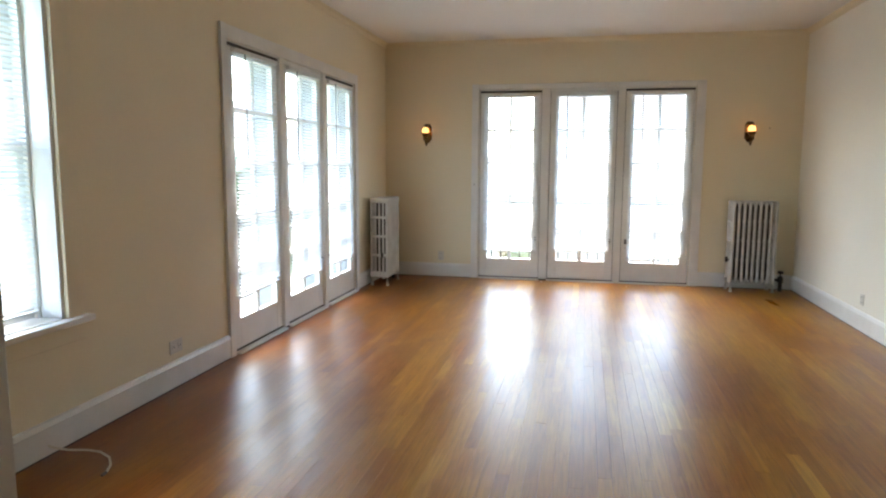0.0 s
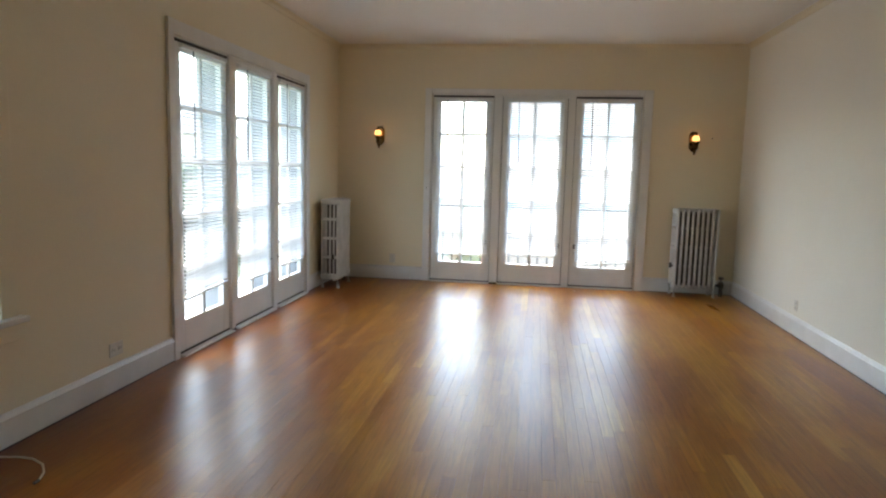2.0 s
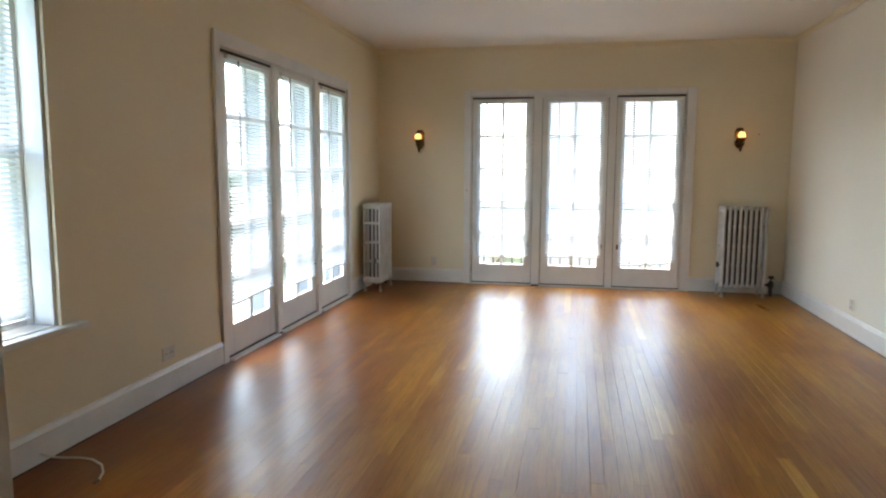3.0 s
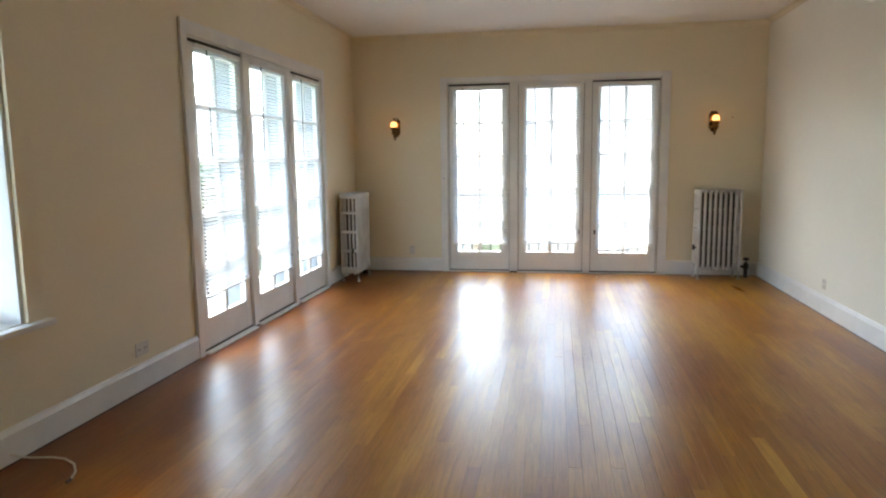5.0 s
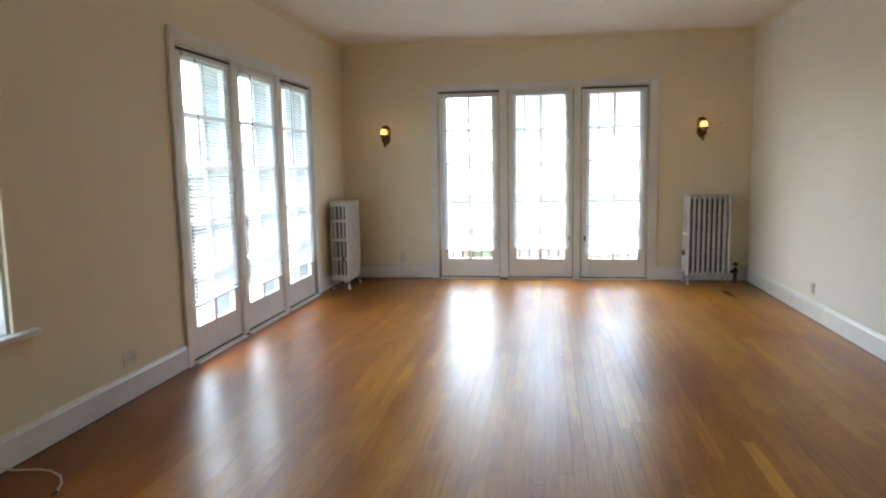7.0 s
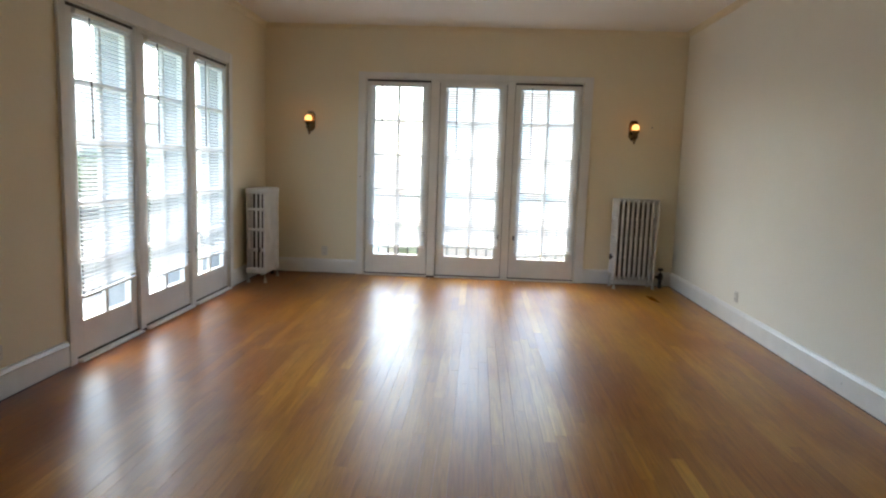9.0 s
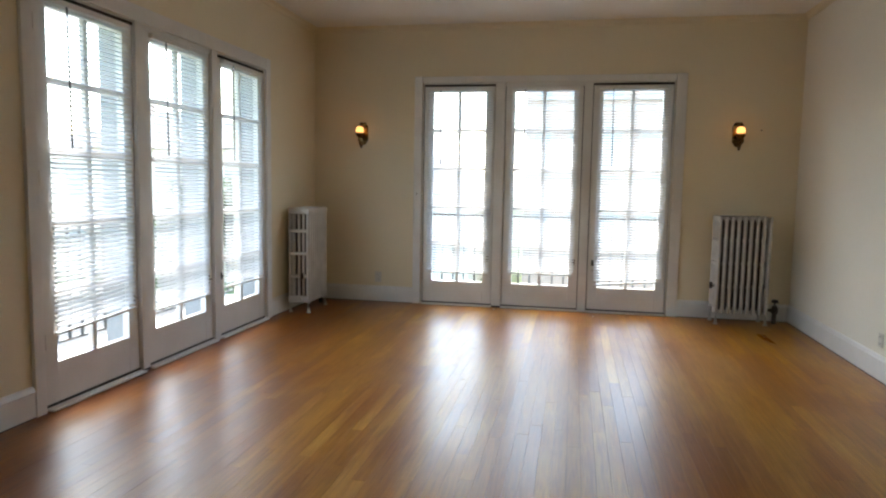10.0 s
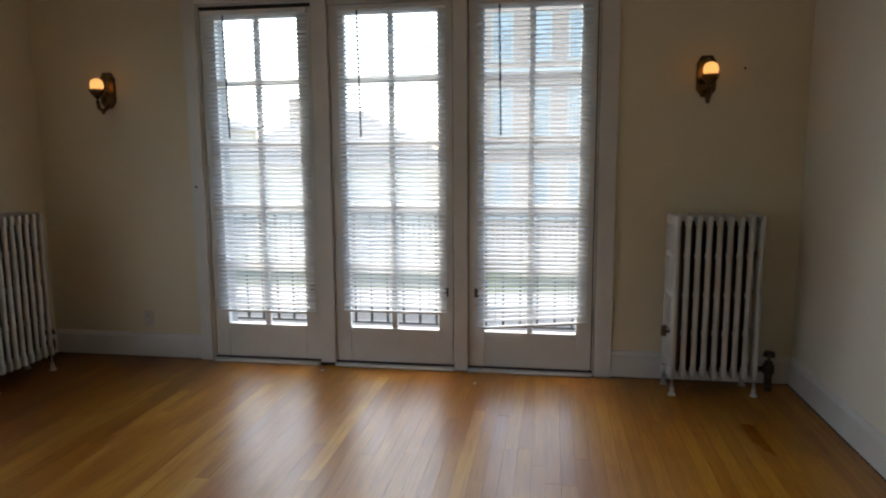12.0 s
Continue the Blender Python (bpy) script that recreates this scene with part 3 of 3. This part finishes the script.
# ---- radiators ----
def radiator(m, sections, valve_end, label):
    """Cast-iron tube radiator: local x along the sections, front at local y 0, depth to +y."""
    ob = thing("radiator", m, label, "radiator", "cast iron radiators")
    P, D, z0, z1 = 0.0500, 0.20, 0.085, 0.905
    bm = bmesh.new()
    for k in range(5):
        y = 0.019 + k * (D - 0.038) / 4
        tube(bm, [(0, y, z0 + 0.02), (0, y, z1 - 0.02)], 0.0142 if k in (0, 4) else 0.0100, 10)
    box(bm, -0.0140, 0.0, z1 - 0.055, 0.0140, D, z1, 0.012)
    box(bm, -0.0140, 0.0, z0, 0.0140, D, z0 + 0.06, 0.012)
    for z in (0.30, 0.495, 0.69):
        box(bm, -0.012, 0.024, z, 0.012, D - 0.024, z + 0.028, 0.004)
    end = mesh_of("section", bm.copy(), RADIATOR, True)
    me = mesh_of("section", bm, RADIATOR, True)
    # added dark block that stands in for the shade between sections
    core = mesh_of("core", boxes((-0.022, 0.038, z0 + 0.03, 0.019, D - 0.038, z1 - 0.03)), CORE_SHADE)
    for k in range(sections):
        s = part("section", end if k in (0, sections - 1) else me, None, ob)
        s.location = (P * k, 0, 0)
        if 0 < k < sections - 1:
            part("core", core, None, ob, "dark block standing in for the shade between the columns").location = (P * k, 0, 0)
    L = P * (sections - 1)
    for z in (z1 - 0.03, z0 + 0.03):
        part("hub", rod(bmesh.new(), (-0.012, D / 2, z), (L + 0.012, D / 2, z), 0.022), RADIATOR, ob, "", True)
    bm = bmesh.new()
    tube(bm, [(0, 0, z0 + 0.03), (0, 0, 0.04), (0, -0.004, 0.012)], 0.011, 8)
    rod(bm, (0, -0.004, 0.0), (0, -0.004, 0.014), 0.020, 10, 0.013)
    foot = mesh_of("foot", bm, RADIATOR, True)
    for x in (0, L):
        for y in (0.018, D - 0.018):
            part("foot", foot, None, ob).location = (x, y, 0)
    s = 1 if valve_end else -1
    x0 = L if valve_end else 0.0
    bm = rod(bmesh.new(), (x0, 0.10, z0 + 0.03), (x0 + s * 0.10, 0.10, z0 + 0.03), 0.014)
    rod(bm, (x0 + s * 0.10, 0.10, 0.0), (x0 + s * 0.10, 0.10, 0.155), 0.019, 12)
    rod(bm, (x0 + s * 0.10, 0.10, 0.09), (x0 + s * 0.10, 0.10, 0.14), 0.027, 6)
    valve = part("valve", bm, DARKMETAL, ob, "dark metal shut-off valve", True)
    bm = rod(bmesh.new(), (x0 + s * 0.10, 0.10, 0.155), (x0 + s * 0.10, 0.10, 0.185), 0.007)
    rod(bm, (x0 + s * 0.10, 0.10, 0.182), (x0 + s * 0.10, 0.10, 0.205), 0.030, 14, 0.024)
    part("handle", bm, DARKMETAL, valve, "round black handle", True)
    x1 = 0.0 if valve_end else L
    bm = rod(bmesh.new(), (x1, 0.06, 0.315), (x1 - s * 0.045, 0.06, 0.315), 0.007)
    rod(bm, (x1 - s * 0.04, 0.06, 0.295), (x1 - s * 0.04, 0.06, 0.345), 0.013)
    part("air_vent", bm, DARKMETAL, ob, "small metal air vent", True)
    part("plug", rod(bmesh.new(), (x1, 0.10, z0 + 0.03), (x1 - s * 0.035, 0.10, z0 + 0.03), 0.02, 8), RADIATOR, ob, "", True)
    return ob


radiator(pose(1.692, 7.038, 0, 0, 0, 5), 9, True, "silver-white cast iron radiator standing by the far wall")
radiator(pose(-1.715, 6.575, 0, 0, 0, 90), 9, True, "silver-white cast iron radiator standing in the corner")


# ---- wall lamps ----
def sconce(m, label):
    """Brass wall lamp: tall six-sided back plate, curved arm, cup and a lit glass."""
    ob = thing("wall_lamp", m, label, "wall lamp", "pair of wall lamps")
    bm = bmesh.new()
    outline = [(-0.02, -0.05), (0.02, -0.05), (0.048, -0.012), (0.048, 0.12), (0.026, 0.155), (-0.026, 0.155), (-0.048, 0.12), (-0.048, -0.012)]
    a = [bm.verts.new((x, -0.002, z)) for x, z in outline]
    b = [bm.verts.new((x, -0.010, z)) for x, z in outline]
    c = [bm.verts.new((x * 0.82, -0.016, 0.05 + (z - 0.05) * 0.88)) for x, z in outline]
    for p, q in ((a, b), (b, c)):
        for k in range(len(outline)):
            j = (k + 1) % len(outline)
            bm.faces.new((p[k], p[j], q[j], q[k]))
    bm.faces.new(c)
    bm.faces.new(a[::-1])
    part("back_plate", bm, BRASS, ob)
    pts = [(0, -0.012, -0.02), (0, -0.035, -0.055), (0, -0.065, -0.066), (0, -0.095, -0.050), (0, -0.104, -0.015), (0, -0.102, 0.012)]
    part("arm", tube(bmesh.new(), pts, 0.0105), BRASS, ob, "", True)
    part("finial", lathe(bmesh.new(), [(0.004, -0.085), (0.010, -0.078), (0.012, -0.066), (0.007, -0.058)], 0, -0.060), BRASS, ob, "", True)
    part("cup", lathe(bmesh.new(), [(0.010, 0.0), (0.020, 0.012), (0.036, 0.030), (0.044, 0.050), (0.041, 0.053), (0.030, 0.035), (0.010, 0.022)], 0, -0.102), BRASS, ob, "", True)
    part("glass", lathe(bmesh.new(), [(0.018, 0.036), (0.030, 0.050), (0.036, 0.068), (0.035, 0.088), (0.026, 0.104), (0.012, 0.111)], 0, -0.102), LIT, ob, "glowing amber glass", True)
    return ob


sconce(pose(-1.478, YF, 1.535), "lit aged-brass wall lamp with an amber glass")
sconce(pose(1.838, YF, 1.535), "lit aged-brass wall lamp with an amber glass")
hook = thing("wall_hook", pose(2.02, YF, 1.62), "tiny dark nail stuck in the cream wall", "nail")
part("shank", rod(bmesh.new(), (0, 0, 0), (0, -0.012, 0.003), 0.003, 6), DARKMETAL, hook)
part("cap", rod(bmesh.new(), (0, -0.010, 0.003), (0, -0.014, 0.003), 0.006, 8), DARKMETAL, hook)


copy_thing(hook, pose(-0.945, YF - 0.022, 1.03))

# ---- outlets and cable ----
def outlet(m, label, w=0.115, h=0.075):
    ob = thing("wall_outlet", m, label, "outlet", "wall outlets")
    part("plate", boxes((-w / 2, -0.006, -h / 2, w / 2, -0.0005, h / 2), bevel=0.002), PLATE, ob)
    for s in (-1, 1):
        x = s * w * 0.24 if w > h else 0.0
        z = 0.0 if w > h else s * h * 0.24
        socket = part("socket", boxes((x - 0.015, -0.0085, z - 0.013, x + 0.015, -0.0055, z + 0.013), bevel=0.001), PLATE, ob)
        for k in (-1, 1):
            part("slot", boxes((x + k * 0.006 - 0.001, -0.0092, z - 0.005, x + k * 0.006 + 0.001, -0.0082, z + 0.005)), SLOT, socket)


outlet(pose(XL, 3.25, 0.228, 0, 0, 90), "ivory double outlet above the baseboard")
outlet(pose(XR, 5.555, 0.24, 0, 0, -90), "ivory double outlet above the baseboard", 0.062, 0.085)
outlet(pose(-1.32, YF, 0.235), "ivory double outlet above the baseboard", 0.065, 0.10)
ob = thing("loose_cable", pose(0, 0, 0), "ivory cable end curling from the baseboard over the floor", "cable")
pts = [(-1.935, 2.30, 0.05), (-1.92, 2.325, 0.03), (-1.89, 2.36, 0.012), (-1.82, 2.388, 0.006), (-1.755, 2.383, 0.006), (-1.68, 2.345, 0.006), (-1.625, 2.283, 0.006), (-1.592, 2.215, 0.008)]
part("sheath", tube(bmesh.new(), pts, 0.0045), CABLE, ob, "", True)
part("plug_end", rod(bmesh.new(), (-1.592, 2.215, 0.008), (-1.590, 2.188, 0.009), 0.006), DARKMETAL, ob)


def paint_flake(x, y, size, turn):
    ob = thing("paint_flake", pose(x, y, 0, 0, 0, turn), "tiny white chip of door paint lying on the boards", "paint chip", "paint chips by the doors")
    bm = bmesh.new()
    low = [bm.verts.new((size * dx, size * dy, 0.0)) for dx, dy in ((-1, -0.4), (0.2, -0.7), (1, -0.1), (0.5, 0.6), (-0.6, 0.5))]
    up = [bm.verts.new((v.co.x * 0.9, v.co.y * 0.9, 0.004)) for v in low]
    bm.faces.new(low[::-1])
    bm.faces.new(up)
    for k in range(5):
        bm.faces.new((low[k], low[(k + 1) % 5], up[(k + 1) % 5], up[k]))
    part("chip", bm, DOOR, ob)


paint_flake(-0.19, 7.18, 0.012, 20)
paint_flake(0.69, 7.08, 0.012, 75)


# ---- balconies ----
def railing(name, length, m, label):
    ob = thing(name, m, label, "railing")
    part("top_rail", boxes((0, -0.02, 0.83, length, 0.02, 0.855), bevel=0.004), IRON, ob)
    part("middle_rail", boxes((0, -0.012, 0.60, length, 0.012, 0.615)), IRON, ob)
    part("bottom_rail", boxes((0, -0.012, 0.06, length, 0.012, 0.075)), IRON, ob)
    bar = mesh_of("baluster", boxes((-0.008, -0.008, 0.076, 0.008, 0.008, 0.829)), IRON)
    bm = bmesh.new()
    ring = [(0.024 * math.cos(k * math.tau / 12) + 0.058, 0, 0.722 + 0.06 * math.sin(k * math.tau / 12)) for k in range(13)]
    tube(bm, ring, 0.006, 5)
    scroll = mesh_of("scroll", bm, IRON)
    n = int(length / 0.116)
    for k in range(n + 1):
        p = part("baluster", bar, None, ob)
        p.location = (k * length / n, 0, 0)
        if k < n:
            part("scroll", scroll, None, ob).location = (k * length / n, 0, 0)


BY, BX = YF + TH + 0.62, XL - TH - 0.62
setting("balcony_floor", boxes((BX - 0.08, YF + TH, -0.22, XR + 0.4, BY + 0.08, -0.05), (BX - 0.08, 3.0, -0.22, XL - TH, YF + TH, -0.05)), CONCRETE, "grey concrete balcony floor", "balcony")
railing("balcony_railing", XR + 0.3 - BX, pose(BX, BY, -0.04), "black wrought iron balcony railing with oval scrolls")
railing("balcony_railing", BY - 3.1, pose(BX, 3.1, -0.04, 0, 0, 90), "black wrought iron balcony railing with oval scrolls")

# ---- outdoors ----
G = -3.6
setting("ground", boxes((-900, -900, G - 0.5, 900, 900, G)), GRASS, "lawn and ground reaching the horizon", "ground")
setting("forecourt", boxes((-40, 8.6, G + 0.001, 40, 17.0, G + 0.04)), CONCRETE, "pale concrete forecourt below the balcony", "forecourt")
setting("road", boxes((-200, 17.0, G + 0.001, 200, 24.0, G + 0.03)), ASPHALT, "grey asphalt street", "road")
setting("pavement", boxes((-200, 24.0, G + 0.001, 200, 26.0, G + 0.13)), CONCRETE, "concrete pavement with a kerb", "pavement")


def facade_window(parent, x, z, w, h, m):
    """A window on the front face (local y 0) of a building."""
    win = part("window", boxes((x - w / 2 - 0.08, -0.05, z, x - w / 2, 0.02, z + h), (x + w / 2, -0.05, z, x + w / 2 + 0.08, 0.02, z + h), (x - w / 2, -0.05, z + h - 0.08, x + w / 2, 0.02, z + h), (x - w / 2, -0.05, z + h * 0.5 - 0.03, x + w / 2, 0.02, z + h * 0.5 + 0.03)), m, parent)
    part("pane", boxes((x - w / 2, -0.012, z, x + w / 2, -0.004, z + h)), WINDARK, win)
    part("sill", boxes((x - w / 2 - 0.15, -0.12, z - 0.14, x + w / 2 + 0.15, -0.001, z)), STONE, win)


def building(name, m, w, d, h, mat, cols, storeys, first, pitch, label, win=(1.0, 1.6)):
    ob = thing(name, m, label, "building")
    part("wall", boxes((0, 0, 0, w, d, h)), mat, ob)
    part("roof", boxes((-0.15, -0.15, h + 0.001, w + 0.15, d + 0.15, h + 0.35)), STONE, ob, "pale stone parapet")
    for s in range(storeys):
        for c in range(cols):
            facade_window(ob, w * (c + 0.5) / cols, first + s * pitch, win[0], win[1], STONE)
        part("band", boxes((0, -0.03, first + s * pitch - 0.55, w, -0.002, first + s * pitch - 0.40)), STONE, ob)
    return ob


building("apartment_building", pose(-1.75, 32, G), 24.8, 12, 10.95, BRICK, 16, 3, 2.6, 3.05, "red brick apartment building with pale window sills across the street", (0.72, 1.85))
building("neighbour_building", pose(-17.0, -6, G, 0, 0, 90), 24, 8, 8.4, STUCCO, 8, 3, 0.9, 2.7, "beige neighbouring building with a flat roof")


def house(m, w, d, h, rise, label):
    ob = thing("house", m, label, "house")
    part("wall", boxes((0, 0, 0, w, d, h)), SIDING, ob)
    bm = bmesh.new()
    v = [bm.verts.new(p) for p in ((-0.4, -0.4, h), (w + 0.4, -0.4, h), (w + 0.4, d + 0.4, h), (-0.4, d + 0.4, h), (w * 0.38, d / 2, h + rise), (w * 0.62, d / 2, h + rise))]
    for f in ((0, 1, 5, 4), (1, 2, 5), (2, 3, 4, 5), (3, 0, 4), (3, 2, 1, 0)):
        bm.faces.new([v[i] for i in f])
    roof = part("roof", bm, ROOF, ob)
    part("chimney", boxes((w * 0.25, d * 0.45, h + 0.4, w * 0.25 + 0.7, d * 0.45 + 0.6, h + rise + 0.7)), BRICK, roof)
    for x in (0.2, 0.5, 0.8):
        for z in (0.9, 3.8) if h > 5.5 else (0.9,):
            facade_window(ob, w * x, z, 1.0, 1.4, STONE)
    return ob


house(pose(-13.5, 30, G), 9.5, 9, 4.4, 2.4, "pale house with a grey hipped roof across the street")
house(pose(-25.5, 30, G), 10.5, 9, 6.2, 2.2, "pale house with a grey hipped roof further along the street")


def tree(x, y, height, spread, label, seed):
    rnd = random.Random(seed)
    ob = thing("tree", pose(x, y, G), label, "tree")
    bm = tube(bmesh.new(), [(0, 0, 0), (0.05, 0, height * 0.25), (0.0, 0.05, height * 0.5)], 0.16)
    tips = []
    for k in range(9):
        a, r = k * 2.4, spread * rnd.uniform(0.35, 0.8)
        tip = (r * math.cos(a), r * math.sin(a), height * rnd.uniform(0.6, 0.95))
        tube(bm, [(0, 0, height * rnd.uniform(0.25, 0.48)), (tip[0] * 0.5, tip[1] * 0.5, tip[2] * 0.75), tip], 0.05, 6)
        tips.append(tip)
    part("trunk", bm, BARK, ob, "", True)
    verts, faces = [], []
    for k in range(2600):
        t = tips[rnd.randrange(len(tips))]
        q = Euler([rnd.uniform(0, 6.3) for _ in range(3)]).to_matrix()
        c = Vector(t) * rnd.uniform(0.7, 1.05) + Vector([rnd.gauss(0, spread * 0.2) for _ in range(3)])
        s = rnd.uniform(0.08, 0.17)
        verts += [c + q @ Vector(p) for p in ((-s, 0, 0), (0, -s * 0.5, 0), (s, 0, 0), (0, s * 0.5, s * 0.2))]
        faces.append((4 * k, 4 * k + 1, 4 * k + 2, 4 * k + 3))
    me = bpy.data.meshes.new("crown")
    me.from_pydata(verts, [], faces)
    me.materials.append(LEAF)
    part("crown", me, None, ob)


tree(-15.0, 27.0, 4.8, 2.0, "small leafy street tree by the house", 5)

# ---- floor boards, last ----
BW = 0.0572
floor = setting("floor", boxes((XL, -2.5, -0.0155, XR, YF, -0.012)), GAP, "orange-brown varnished strip oak floor, worn and scratched", "floor")
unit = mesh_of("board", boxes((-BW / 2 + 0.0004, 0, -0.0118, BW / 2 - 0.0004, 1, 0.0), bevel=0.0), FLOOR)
rest_v, rest_f = [], []
rnd = random.Random(11)
count = 0
cols = int((XR - XL) / BW)
for c in range(cols + 1):
    x = XL + (c + 0.5) * BW
    half = BW / 2 - 0.0004
    if x + half > XR:
        x, half = (XL + c * BW + XR) / 2, (XR - XL - c * BW) / 2 - 0.0004
    y = -2.5 - rnd.uniform(0, 1.2)
    while y < YF:
        ln = rnd.uniform(0.5, 2.1)
        a, b = max(y, -2.5), min(y + ln, YF) - 0.0006
        y += ln
        if b - a < 0.02 or half < 0.003:
            continue
        dz = rnd.uniform(-0.0005, 0.0)
        if 1.6 < (a + b) / 2 < 6.2 and half > 0.028 and count < 300 and -1.7 < x:
            p = part("board", unit, None, floor)
            p.location, p.scale = (x, a, dz), (1, b - a, 1)
            p.rotation_euler = (0, rnd.uniform(-0.006, 0.006), 0)
            count += 1
        else:
            k, e = len(rest_v), rnd.uniform(-0.00016, 0.00016)
            rest_v += [(x - half, a, -0.0118), (x + half, a, -0.0118), (x + half, b, -0.0118), (x - half, b, -0.0118), (x - half, a, dz - e), (x + half, a, dz + e), (x + half, b, dz + e), (x - half, b, dz - e)]
            rest_f += [(k + 4, k + 5, k + 6, k + 7), (k, k + 1, k + 5, k + 4), (k + 1, k + 2, k + 6, k + 5), (k + 2, k + 3, k + 7, k + 6), (k + 3, k, k + 4, k + 7)]
me = bpy.data.meshes.new("boards")
me.from_pydata(rest_v, [], rest_f)
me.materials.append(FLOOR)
rest = part("boards", me, None, floor)
rest["kind"] = "stuff"
